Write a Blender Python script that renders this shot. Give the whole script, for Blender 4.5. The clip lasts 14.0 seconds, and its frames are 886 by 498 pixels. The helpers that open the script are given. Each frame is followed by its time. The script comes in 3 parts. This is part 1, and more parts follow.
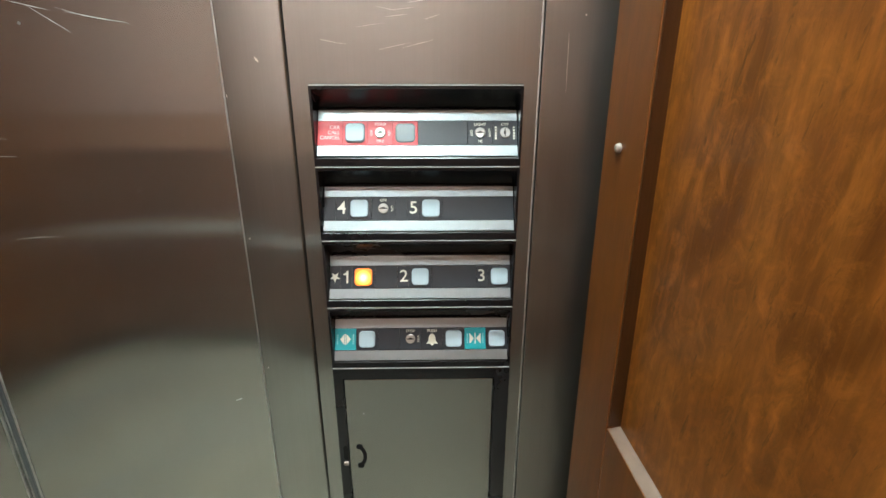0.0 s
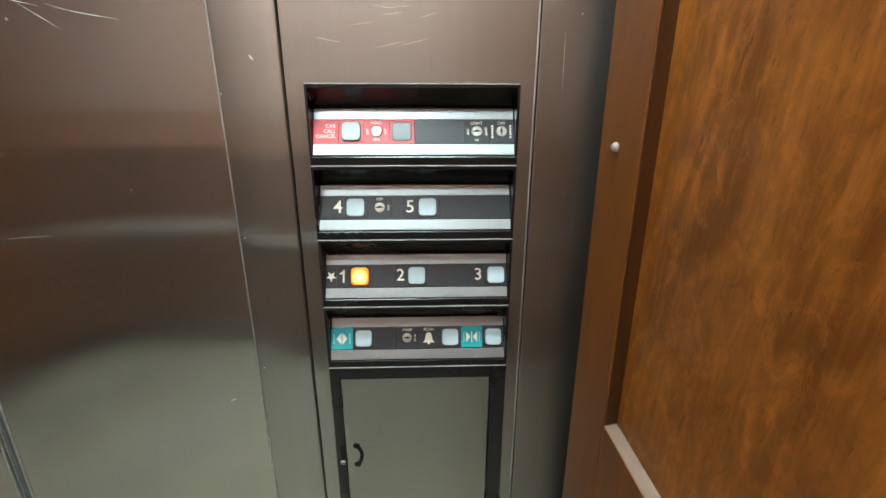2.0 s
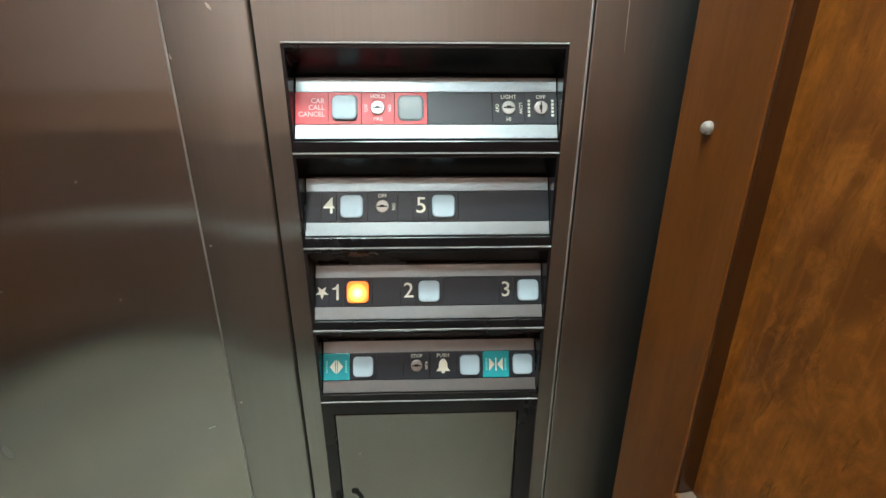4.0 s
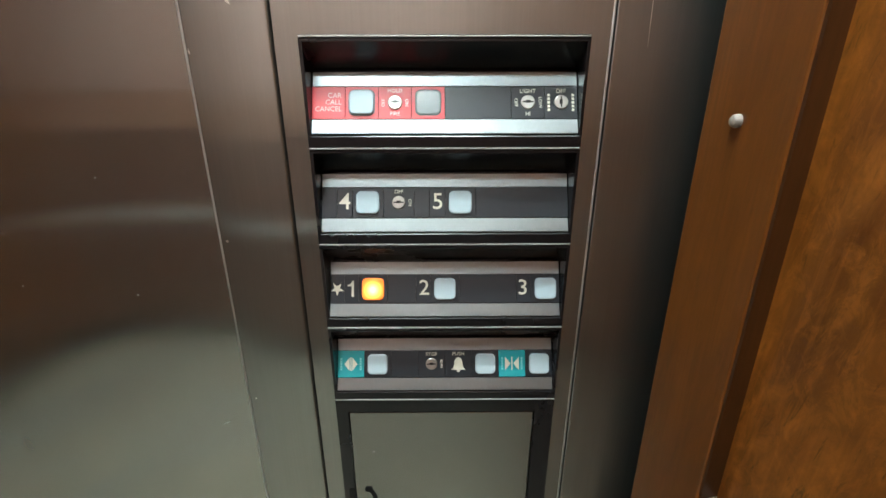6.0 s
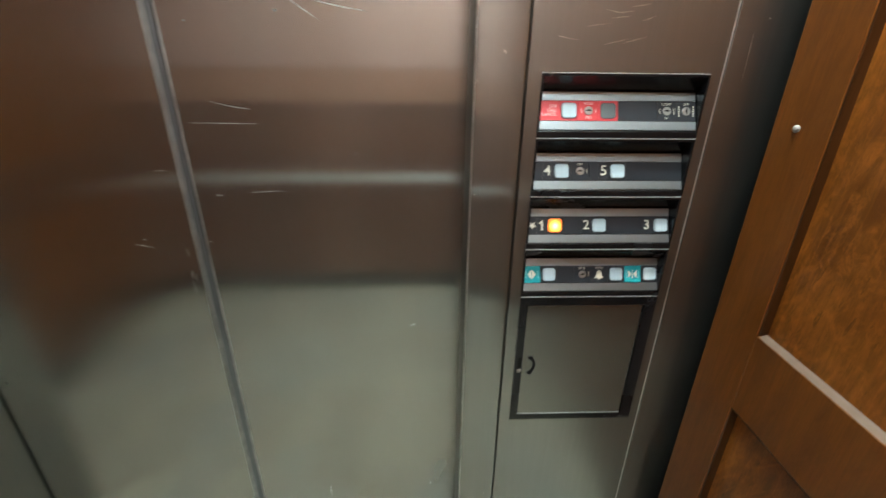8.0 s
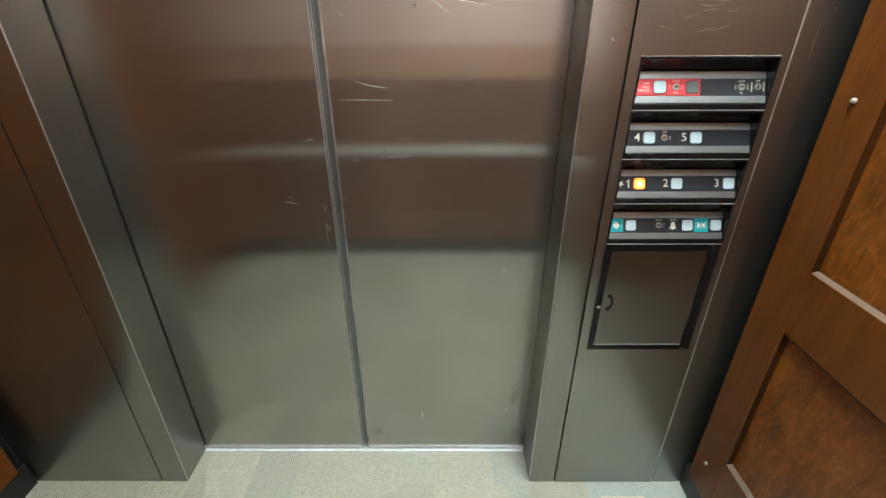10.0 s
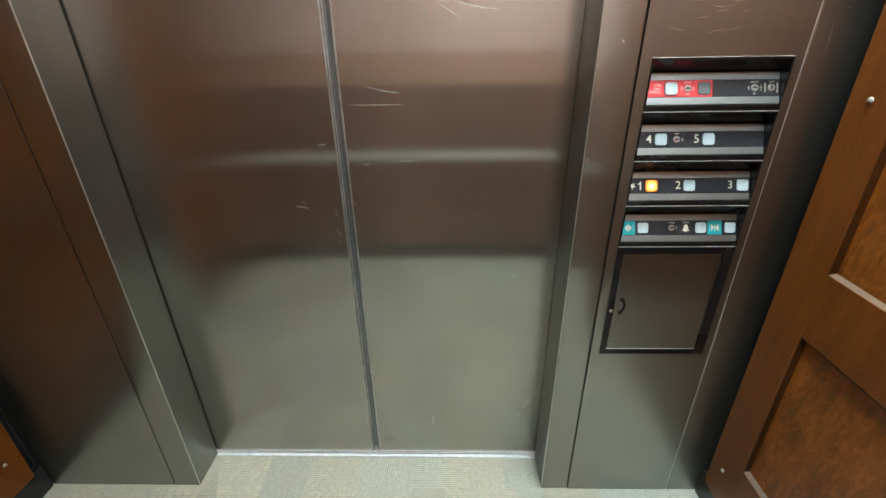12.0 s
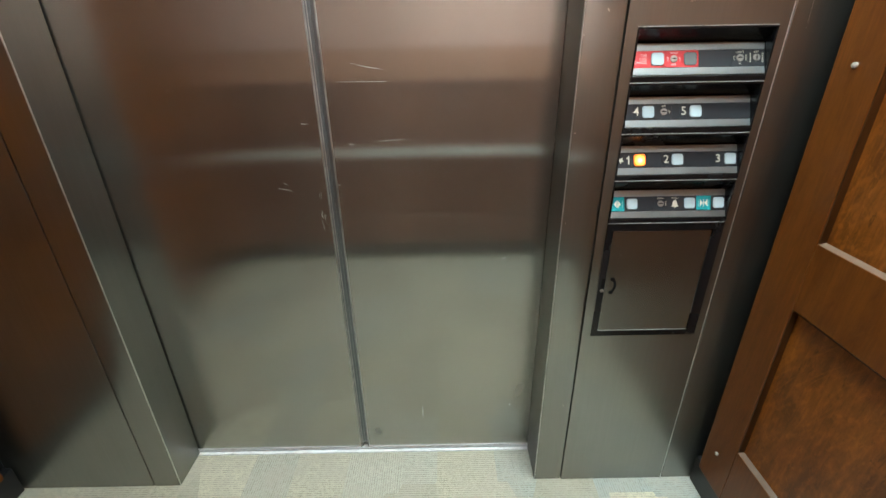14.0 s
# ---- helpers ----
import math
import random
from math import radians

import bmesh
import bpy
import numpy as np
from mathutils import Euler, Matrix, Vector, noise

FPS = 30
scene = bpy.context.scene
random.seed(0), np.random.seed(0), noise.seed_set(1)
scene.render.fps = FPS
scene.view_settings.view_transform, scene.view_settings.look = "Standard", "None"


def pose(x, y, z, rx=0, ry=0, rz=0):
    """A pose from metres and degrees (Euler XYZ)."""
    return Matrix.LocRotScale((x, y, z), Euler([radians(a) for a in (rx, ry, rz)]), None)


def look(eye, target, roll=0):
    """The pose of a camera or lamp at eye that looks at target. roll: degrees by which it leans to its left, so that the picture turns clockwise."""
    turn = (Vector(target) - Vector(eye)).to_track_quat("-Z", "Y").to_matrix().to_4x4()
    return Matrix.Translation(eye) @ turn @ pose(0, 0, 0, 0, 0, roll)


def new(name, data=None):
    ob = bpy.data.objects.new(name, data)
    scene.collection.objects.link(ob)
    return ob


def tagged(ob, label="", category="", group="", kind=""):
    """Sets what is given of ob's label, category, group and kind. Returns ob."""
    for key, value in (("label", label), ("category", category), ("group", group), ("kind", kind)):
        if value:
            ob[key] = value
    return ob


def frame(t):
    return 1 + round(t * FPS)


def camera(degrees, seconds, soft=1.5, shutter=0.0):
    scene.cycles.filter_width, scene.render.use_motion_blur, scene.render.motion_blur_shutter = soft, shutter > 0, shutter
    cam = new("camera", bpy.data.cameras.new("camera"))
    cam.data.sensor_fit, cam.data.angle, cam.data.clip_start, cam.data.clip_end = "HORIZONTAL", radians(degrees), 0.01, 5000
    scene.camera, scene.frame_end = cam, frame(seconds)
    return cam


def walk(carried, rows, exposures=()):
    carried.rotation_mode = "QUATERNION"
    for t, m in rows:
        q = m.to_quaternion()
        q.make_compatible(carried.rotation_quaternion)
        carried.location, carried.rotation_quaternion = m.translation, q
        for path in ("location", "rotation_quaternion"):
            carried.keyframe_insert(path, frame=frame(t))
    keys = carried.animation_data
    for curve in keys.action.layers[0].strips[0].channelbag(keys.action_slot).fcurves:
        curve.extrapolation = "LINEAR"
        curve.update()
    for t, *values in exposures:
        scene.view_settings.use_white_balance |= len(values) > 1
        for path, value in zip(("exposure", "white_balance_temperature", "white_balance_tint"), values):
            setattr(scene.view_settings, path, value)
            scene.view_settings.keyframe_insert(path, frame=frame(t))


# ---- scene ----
# ---- camera ----
cam = camera(90.7, 14.0, shutter=0.3)
PATH = [
    (0, (0.793, -0.567, 1.199), (0.828, 1.34, 0.597), -0.0),
    (0.5, (0.793, -0.566, 1.198), (0.816, 1.338, 0.587), -0.3),
    (1, (0.791, -0.564, 1.197), (0.832, 1.334, 0.57), -0.3),
    (1.5, (0.79, -0.565, 1.197), (0.846, 1.336, 0.579), -0.1),
    (2, (0.788, -0.566, 1.201), (0.855, 1.337, 0.587), 0.1),
    (2.5, (0.787, -0.542, 1.187), (0.875, 1.366, 0.595), 0.5),
    (3, (0.786, -0.474, 1.185), (0.855, 1.418, 0.541), 0.3),
    (3.5, (0.776, -0.442, 1.188), (0.839, 1.441, 0.517), 0.1),
    (5.8, (0.768, -0.432, 1.184), (0.792, 1.446, 0.496), -0.0),
    (6, (0.767, -0.432, 1.183), (0.777, 1.449, 0.502), -0.1),
    (6.5, (0.772, -0.433, 1.184), (0.77, 1.444, 0.491), -0.0),
    (7, (0.766, -0.439, 1.188), (0.772, 1.427, 0.466), 0.1),
    (7.5, (0.708, -0.526, 1.221), (0.692, 1.318, 0.446), -0.4),
    (8, (0.465, -0.711, 1.253), (0.536, 1.114, 0.438), 0.7),
    (8.5, (0.327, -0.838, 1.292), (0.355, 0.946, 0.387), 0.1),
    (9, (0.281, -0.875, 1.288), (0.292, 0.9, 0.365), 0.0),
    (11.5, (0.268, -0.899, 1.278), (0.229, 0.893, 0.39), -0.8),
    (12, (0.267, -0.897, 1.276), (0.221, 0.895, 0.39), -0.9),
    (12.5, (0.266, -0.902, 1.273), (0.225, 0.895, 0.396), -0.7),
    (13, (0.266, -0.907, 1.273), (0.238, 0.889, 0.395), -0.6),
    (13.5, (0.265, -0.907, 1.253), (0.234, 0.903, 0.403), -0.9),
    (14, (0.271, -0.905, 1.207), (0.273, 0.905, 0.355), -1.0),
]
# the camera darkens its picture a little while it is close to the bright panel
walk(cam, [(t, look(eye, target, roll)) for t, eye, target, roll in PATH], [(0.0, -0.08), (2.0, -0.10), (3.0, -0.27), (7.2, -0.30), (8.2, -0.15), (9.0, -0.02), (14.0, 0.0)])

# ---- world and light ----
world = bpy.data.worlds.new("world")
scene.world = world
world.use_nodes = True
world.node_tree.nodes["Background"].inputs[0].default_value = (0.5, 0.52, 0.55, 1)
world.node_tree.nodes["Background"].inputs[1].default_value = 0.05
LIGHT = 147.0            # strength of the ceiling diffuser
LIGHT_COLOUR = (0.85, 1.0, 1.0, 1)

# ---- plan, in metres: the steel front lies at y = 0, the door centre at x = 0 ----
FLOOR, HEAD, CEIL = 0.0, 2.08, 2.26
DOOR_Y = 0.122         # face of the car doors
JAMB = 0.537           # half width of the opening
SEAM = 0.6175           # joint between jamb and return panel
COP_R = 0.922          # far joint of the control panel
WOOD = 0.992           # face of the wooden side walls
SHELL = 1.035          # steel shell behind the wood
BACK = -1.295          # face of the wooden back wall


# ---- materials ----
def material(name):
    m = bpy.data.materials.new(name)
    m.use_nodes = True
    nt = m.node_tree
    return m, nt, nt.nodes["Principled BSDF"], nt.nodes, nt.links


def world_mapped(nodes, links, scale, lean=0.0):
    ge = nodes.new("ShaderNodeNewGeometry")
    mp = nodes.new("ShaderNodeMapping")
    mp.inputs["Scale"].default_value = scale
    place = ge.outputs["Position"]
    if lean:
        tip = nodes.new("ShaderNodeMapping")
        tip.inputs["Rotation"].default_value = (math.radians(lean), 0, 0)
        links.new(place, tip.inputs["Vector"])
        place = tip.outputs["Vector"]
    links.new(place, mp.inputs["Vector"])
    return mp.outputs["Vector"]


def noise_tex(nodes, links, vec, scale, detail=4.0, rough=0.5, distort=0.0):
    n = nodes.new("ShaderNodeTexNoise")
    n.inputs["Scale"].default_value = scale
    n.inputs["Detail"].default_value = detail
    n.inputs["Roughness"].default_value = rough
    n.inputs["Distortion"].default_value = distort
    links.new(vec, n.inputs["Vector"])
    return n.outputs["Fac"]


def ramp(nodes, links, fac, stops):
    r = nodes.new("ShaderNodeValToRGB")
    el = r.color_ramp.elements
    while len(el) < len(stops):
        el.new(0.5)
    for e, (p, c) in zip(el, stops):
        e.position = p
        e.color = (*c, 1) if len(c) == 3 else c
    links.new(fac, r.inputs["Fac"])
    return r.outputs["Color"]


def mixed(nodes, links, fac, a, b, mode="MIX"):
    m = nodes.new("ShaderNodeMix")
    m.data_type, m.blend_type = "RGBA", mode
    for sock, v in ((m.inputs[0], fac), (m.inputs[6], a), (m.inputs[7], b)):
        if isinstance(v, (int, float)):
            sock.default_value = v
        elif isinstance(v, tuple):
            sock.default_value = (*v, 1) if len(v) == 3 else v
        else:
            links.new(v, sock)
    return m.outputs[2]


def ranged(nodes, links, fac, lo, hi, a=0.0, b=1.0):
    r = nodes.new("ShaderNodeMapRange")
    for i, v in zip((1, 2, 3, 4), (a, b, lo, hi)):
        r.inputs[i].default_value = v
    links.new(fac, r.inputs[0])
    return r.outputs[0]


def bumped(nodes, links, bsdf, height, strength, distance):
    b = nodes.new("ShaderNodeBump")
    b.inputs["Strength"].default_value = strength
    b.inputs["Distance"].default_value = distance
    links.new(height, b.inputs["Height"])
    links.new(b.outputs["Normal"], bsdf.inputs["Normal"])


def steel(name, colour, rough=0.17, aniso=0.70, smudge=0.02, broad=0.34):
    """Satin stainless steel, brushed upright: a narrow lobe that smears sideways and a broad one."""
    m, nt, p, n, l = material(name)
    grain = noise_tex(n, l, world_mapped(n, l, (500, 500, 5)), 1.0, 3.0, 0.6)
    streak = noise_tex(n, l, world_mapped(n, l, (90, 90, 0.9)), 1.0, 4.0, 0.6)
    blot = noise_tex(n, l, world_mapped(n, l, (7, 7, 5)), 1.0, 1.0, 0.5)
    c = mixed(n, l, ranged(n, l, streak, 0.0, 0.4, 0.3, 0.7), tuple(colour), tuple(0.88 * v for v in colour))
    c = mixed(n, l, ranged(n, l, grain, 0.0, 0.30, 0.3, 0.7), c, tuple(0.78 * v for v in colour))
    t = n.new("ShaderNodeTangent")
    t.direction_type, t.axis = "RADIAL", "Z"
    q = n.new("ShaderNodeBsdfPrincipled")
    for b, r, a in ((p, rough, aniso), (q, 0.45, 0.0)):
        l.new(c, b.inputs["Base Color"])
        b.inputs["Metallic"].default_value = 1.0
        l.new(ranged(n, l, blot, r - smudge / 2, r + smudge, 0.3, 0.7), b.inputs["Roughness"])
        b.inputs["Anisotropic"].default_value = a
        if aniso:
            l.new(t.outputs[0], b.inputs["Tangent"])
    mix = n.new("ShaderNodeMixShader")
    l.new(ranged(n, l, blot, broad - 0.03, broad + 0.03, 0.1, 0.9), mix.inputs[0])
    narrow = p
    if aniso:
        narrow = n.new("ShaderNodeBsdfAnisotropic")
        narrow.inputs["Roughness"].default_value = rough
        narrow.inputs["Anisotropy"].default_value = -aniso
        l.new(c, narrow.inputs["Color"])
        l.new(t.outputs[0], narrow.inputs["Tangent"])
    l.new(narrow.outputs[0], mix.inputs[1])
    l.new(q.outputs[0], mix.inputs[2])
    l.new(mix.outputs[0], n["Material Output"].inputs["Surface"])
    return m


def simple(name, colour, rough, metal=0.0, spec=0.5, vary=0.12, bump=0.0, scale=60):
    m, nt, p, n, l = material(name)
    f = noise_tex(n, l, world_mapped(n, l, (1, 1, 1)), scale, 5.0, 0.6)
    g = noise_tex(n, l, world_mapped(n, l, (1, 1, 1)), scale * 12, 2.0, 0.5)
    c = mixed(n, l, ranged(n, l, f, 0, 1, 0.3, 0.7), tuple(v * (1 - vary) for v in colour), tuple(min(1, v * (1 + vary)) for v in colour))
    l.new(c, p.inputs["Base Color"])
    l.new(ranged(n, l, f, max(0.02, rough - 0.06), rough + 0.06, 0.3, 0.7), p.inputs["Roughness"])
    p.inputs["Metallic"].default_value = metal
    p.inputs["Specular IOR Level"].default_value = spec
    if bump:
        bumped(n, l, p, g, bump, 0.0005)
    return m


def wood(name, dark, mid, light, figure=1.0):
    """Stained, varnished plywood with upright grain, cloudy figure and darker smudges."""
    m, nt, p, n, l = material(name)
    fine = noise_tex(n, l, world_mapped(n, l, (210, 210, 7)), 1.0, 5.0, 0.65)
    wave = noise_tex(n, l, world_mapped(n, l, (42, 42, 5.0), -10), 1.0, 7.0, 0.7, 0.4)
    cloud = noise_tex(n, l, world_mapped(n, l, (13, 13, 5.0), -9), 1.0, 8.0, 0.70, 0.5)
    knot = noise_tex(n, l, world_mapped(n, l, (7, 7, 5.0)), 1.0, 3.0, 0.5, 1.2)
    fleck = noise_tex(n, l, world_mapped(n, l, (95, 95, 16), -20), 1.0, 4.0, 0.7, 0.6)
    c = ramp(n, l, wave, [(0.36, dark), (0.5, mid), (0.66, light)])
    c2 = ramp(n, l, cloud, [(0.36, tuple(0.7 * v for v in dark)), (0.5, mid), (0.64, light)])
    c = mixed(n, l, 0.30 + 0.42 * figure, c, c2)
    c = mixed(n, l, ranged(n, l, knot, 0.72 * figure, 0.0, 0.30, 0.47), c, tuple(0.55 * v for v in dark))
    c = mixed(n, l, ranged(n, l, fine, 0.0, 0.6, 0.38, 0.72), c, tuple(0.58 * v for v in mid))
    mott = noise_tex(n, l, world_mapped(n, l, (48, 48, 36)), 1.0, 5.0, 0.75, 0.8)
    c = mixed(n, l, ranged(n, l, mott, 0.32 * figure, 0.0, 0.32, 0.54), c, tuple(0.62 * v for v in mid))
    c = mixed(n, l, ranged(n, l, mott, 0.0, 0.40 * figure, 0.50, 0.72), c, tuple(min(1, 1.1 * v) for v in light))
    c = mixed(n, l, ranged(n, l, fleck, 0.0, 0.30 * figure, 0.56, 0.80), c, tuple(min(1, 1.3 * v) for v in light))
    streaks = noise_tex(n, l, world_mapped(n, l, (110, 110, 5.5), -4), 1.0, 4.0, 0.6, 0.3)
    c = mixed(n, l, ranged(n, l, streaks, 0.32 * figure, 0.0, 0.32, 0.52), c, tuple(0.55 * v for v in mid))
    c = mixed(n, l, ranged(n, l, streaks, 0.0, 0.24 * figure, 0.52, 0.70), c, tuple(min(1, 1.15 * v) for v in light))
    # growth figure: thin wandering contour lines, broken up by the mottle
    field = noise_tex(n, l, world_mapped(n, l, (5.5, 5.5, 1.7), -24), 1.0, 3.0, 0.55, 0.6)
    turns = n.new("ShaderNodeMath")
    turns.operation = "MULTIPLY"
    turns.inputs[1].default_value = 95.0
    l.new(field, turns.inputs[0])
    wavy = n.new("ShaderNodeMath")
    wavy.operation = "SINE"
    l.new(turns.outputs[0], wavy.inputs[0])
    lines = n.new("ShaderNodeMath")
    lines.operation = "MULTIPLY"
    l.new(ranged(n, l, wavy.outputs[0], 0.0, 0.24 * figure, 0.2, 1.0), lines.inputs[0])
    l.new(ranged(n, l, mott, 0.1, 1.0, 0.36, 0.62), lines.inputs[1])
    c = mixed(n, l, lines.outputs[0], c, tuple(min(1, 1.25 * v) for v in light))
    dash = noise_tex(n, l, world_mapped(n, l, (150, 150, 30), -12), 1.0, 3.0, 0.7, 0.8)
    c = mixed(n, l, ranged(n, l, dash, 0.0, 0.7 * figure, 0.60, 0.74), c, tuple(0.5 * v for v in dark))
    l.new(c, p.inputs["Base Color"])
    l.new(ranged(n, l, cloud, 0.29, 0.36, 0.3, 0.7), p.inputs["Roughness"])
    p.inputs["Specular IOR Level"].default_value = 0.30
    bumped(n, l, p, fine, 0.12, 0.0006)
    return m


def carpet_material():
    """Patchwork loop carpet: blocks of beige, grey-green and blue-grey with ribs that turn from block to block."""
    m, nt, p, n, l = material("carpet_loop")
    ge = n.new("ShaderNodeNewGeometry")
    sep = n.new("ShaderNodeSeparateXYZ")
    l.new(ge.outputs["Position"], sep.inputs[0])
    vor = n.new("ShaderNodeTexVoronoi")
    vor.distance = "CHEBYCHEV"
    vor.inputs["Scale"].default_value = 1.0
    vor.inputs["Randomness"].default_value = 0.55
    l.new(world_mapped(n, l, (6.5, 2.6, 0.0)), vor.inputs["Vector"])
    cell = n.new("ShaderNodeSeparateColor")
    l.new(vor.outputs["Color"], cell.inputs[0])
    tone = ramp(n, l, cell.outputs[0], [(0.0, (0.448, 0.423, 0.338)), (0.25, (0.609, 0.575, 0.446)), (0.5, (0.402, 0.445, 0.429)), (0.72, (0.712, 0.661, 0.499)), (1.0, (0.471, 0.450, 0.376))])

    def ribs(axis, freq):
        w = n.new("ShaderNodeMath")
        w.operation = "MULTIPLY"
        w.inputs[1].default_value = freq
        l.new(sep.outputs[axis], w.inputs[0])
        s = n.new("ShaderNodeMath")
        s.operation = "SINE"
        l.new(w.outputs[0], s.inputs[0])
        return s.outputs[0]
    turn = n.new("ShaderNodeMath")
    turn.operation = "GREATER_THAN"
    turn.inputs[1].default_value = 0.45
    l.new(cell.outputs[1], turn.inputs[0])
    rib = mixed(n, l, turn.outputs[0], ribs(0, 900), ribs(1, 900))
    loops = noise_tex(n, l, world_mapped(n, l, (1, 1, 1)), 210, 3.0, 0.75)
    dash = noise_tex(n, l, world_mapped(n, l, (1, 1, 1)), 70, 4.0, 0.7)
    wear = noise_tex(n, l, world_mapped(n, l, (1, 1, 1)), 9, 5.0, 0.6)
    ribbed = n.new("ShaderNodeMath")
    ribbed.operation = "MULTIPLY"
    l.new(ranged(n, l, rib, 0.0, 0.74, -0.3, 1.0), ribbed.inputs[0])
    l.new(ranged(n, l, dash, 0.0, 1.0, 0.40, 0.62), ribbed.inputs[1])
    c = mixed(n, l, ribbed.outputs[0], tone, (0.179, 0.179, 0.147))
    c = mixed(n, l, ranged(n, l, loops, 0.0, 0.62, 0.50, 0.72), c, (0.230, 0.230, 0.186))
    c = mixed(n, l, ranged(n, l, wear, 0.0, 0.7, 0.40, 0.66), c, (0.479, 0.452, 0.378))
    l.new(c, p.inputs["Base Color"])
    p.inputs["Roughness"].default_value = 0.95
    p.inputs["Specular IOR Level"].default_value = 0.1
    h = n.new("ShaderNodeMath")
    h.operation = "ADD"
    l.new(ranged(n, l, rib, 0.5, 0.0, -1, 1), h.inputs[0])
    l.new(loops, h.inputs[1])
    bumped(n, l, p, h.outputs[0], 0.6, 0.002)
    return m


def glowing(name, colour, strength, base=(0.8, 0.8, 0.8)):
    m, nt, p, n, l = material(name)
    p.inputs["Base Color"].default_value = (*base, 1)
    p.inputs["Emission Color"].default_value = (*colour[:3], 1)
    p.inputs["Emission Strength"].default_value = strength
    return m


def lit_button():
    """Amber lens lit from behind: the lamp shows as a paler middle."""
    m, nt, p, n, l = material("lit_amber_button")
    p.inputs["Base Color"].default_value = (0.30, 0.15, 0.03, 1)
    tc = n.new("ShaderNodeTexCoord")
    sub = n.new("ShaderNodeVectorMath")
    sub.operation = "SUBTRACT"
    sub.inputs[1].default_value = (0.5, 0.5, 0.5)
    l.new(tc.outputs["Generated"], sub.inputs[0])
    flat = n.new("ShaderNodeVectorMath")
    flat.operation = "MULTIPLY"
    flat.inputs[1].default_value = (1, 0, 1)
    l.new(sub.outputs[0], flat.inputs[0])
    far = n.new("ShaderNodeVectorMath")
    far.operation = "LENGTH"
    l.new(flat.outputs[0], far.inputs[0])
    l.new(ramp(n, l, far.outputs["Value"], [(0.08, (1.0, 0.68, 0.28)), (0.30, (1.0, 0.40, 0.07)), (0.52, (1.0, 0.20, 0.015))]), p.inputs["Emission Color"])
    l.new(ranged(n, l, far.outputs["Value"], 4.2, 1.9, 0.05, 0.5), p.inputs["Emission Strength"])
    return m


STEEL = steel("brushed_steel", (0.34, 0.344, 0.326))
STEEL_DOOR = steel("brushed_steel_door", (0.43, 0.428, 0.402), rough=0.15, broad=0.24)
STEEL_PHONE = steel("brushed_steel_phone_door", (0.29, 0.291, 0.275), rough=0.22, broad=0.2)
ALU = steel("satin_aluminium", (0.265, 0.292, 0.302), rough=0.42, aniso=0.0, smudge=0.02, broad=0.2)
RAIL = simple("satin_rail_metal", (0.84, 0.85, 0.83), 0.40, 0.25, vary=0.06)
EDGE = simple("polished_steel_edge", (0.50, 0.50, 0.49), 0.45, 1.0, vary=0.25, scale=30)
FOOT = simple("worn_bright_foot", (0.80, 0.81, 0.81), 0.4, 0.3, vary=0.1, scale=40)
SILL = simple("sill_aluminium", (0.86, 0.88, 0.90), 0.32, 0.0, vary=0.1, scale=40)
SCRATCH = simple("scratched_metal", (0.72, 0.71, 0.68), 0.55, 0.6)
SCUFF = simple("faint_scuffed_metal", (0.44, 0.43, 0.41), 0.5, 1.0)
RUBBER = simple("grey_rubber", (0.20, 0.22, 0.235), 0.34, 0.8, vary=0.04, scale=3)
BLACK = simple("black_gloss_plastic", (0.006, 0.006, 0.007), 0.26, spec=0.40, vary=0.3, scale=4)
TRIM = simple("bright_trim", (0.3276, 0.3276, 0.315), 0.5, 0.3)
BLACKMAT = simple("black_gap", (0.006, 0.006, 0.006), 0.6, spec=0.2)
TILE_BLACK = simple("black_legend_tile", (0.011, 0.0145, 0.019), 0.36, spec=0.45, vary=0.05, scale=3)
TILE_RED = simple("red_legend_tile", (0.50, 0.028, 0.036), 0.44, spec=0.55, vary=0.05, scale=4)
TILE_TEAL = simple("teal_legend_tile", (0.017, 0.255, 0.2805), 0.25, scale=4)
BUTTON = simple("milky_white_button", (0.36, 0.445, 0.485), 0.22, spec=0.30, vary=0.04, scale=4)
BUTTON_DARK = simple("grey_unlit_button", (0.085, 0.108, 0.112), 0.26, spec=0.9, scale=4)
LIT = lit_button()
INK = simple("cream_print", (0.624, 0.6, 0.496), 0.5, vary=0.05)
INK_PINK = simple("pale_pink_print", (0.68, 0.48, 0.464), 0.5, vary=0.05)
TEAL_INK = simple("pale_teal_print", (0.12, 0.45, 0.46), 0.5)
BRASS = simple("nickel_lock", (0.36, 0.355, 0.33), 0.34, 1.0)
WOOD_FRAME = wood("varnished_wood_frame", (0.096, 0.0265, 0.0036), (0.132, 0.0390, 0.0050), (0.160, 0.0485, 0.0066), 0.35)
# wood of the recess sides, with their shade put into the colour
SHADED_WOOD = wood("shaded_recess_wood", (0.03, 0.0102, 0.003), (0.045, 0.0144, 0.0036), (0.06, 0.0198, 0.0048), 0.3)
WOOD_PANEL = wood("varnished_wood_panel", (0.085, 0.0222, 0.0033), (0.184, 0.0540, 0.0071), (0.305, 0.1010, 0.0141), 1.0)
# back wall: frame and upper panels paled for mirrored haze, lower panels darkened for shade
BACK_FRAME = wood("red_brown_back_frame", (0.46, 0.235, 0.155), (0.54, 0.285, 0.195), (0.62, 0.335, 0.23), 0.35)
BACK_PANEL = wood("shade_darkened_back_panel", (0.135, 0.054, 0.034), (0.19, 0.079, 0.050), (0.25, 0.107, 0.069), 0.5)
BACK_UPPER = wood("haze_paled_back_panel", (0.66, 0.41, 0.35), (0.78, 0.50, 0.43), (0.85, 0.57, 0.50), 0.4)
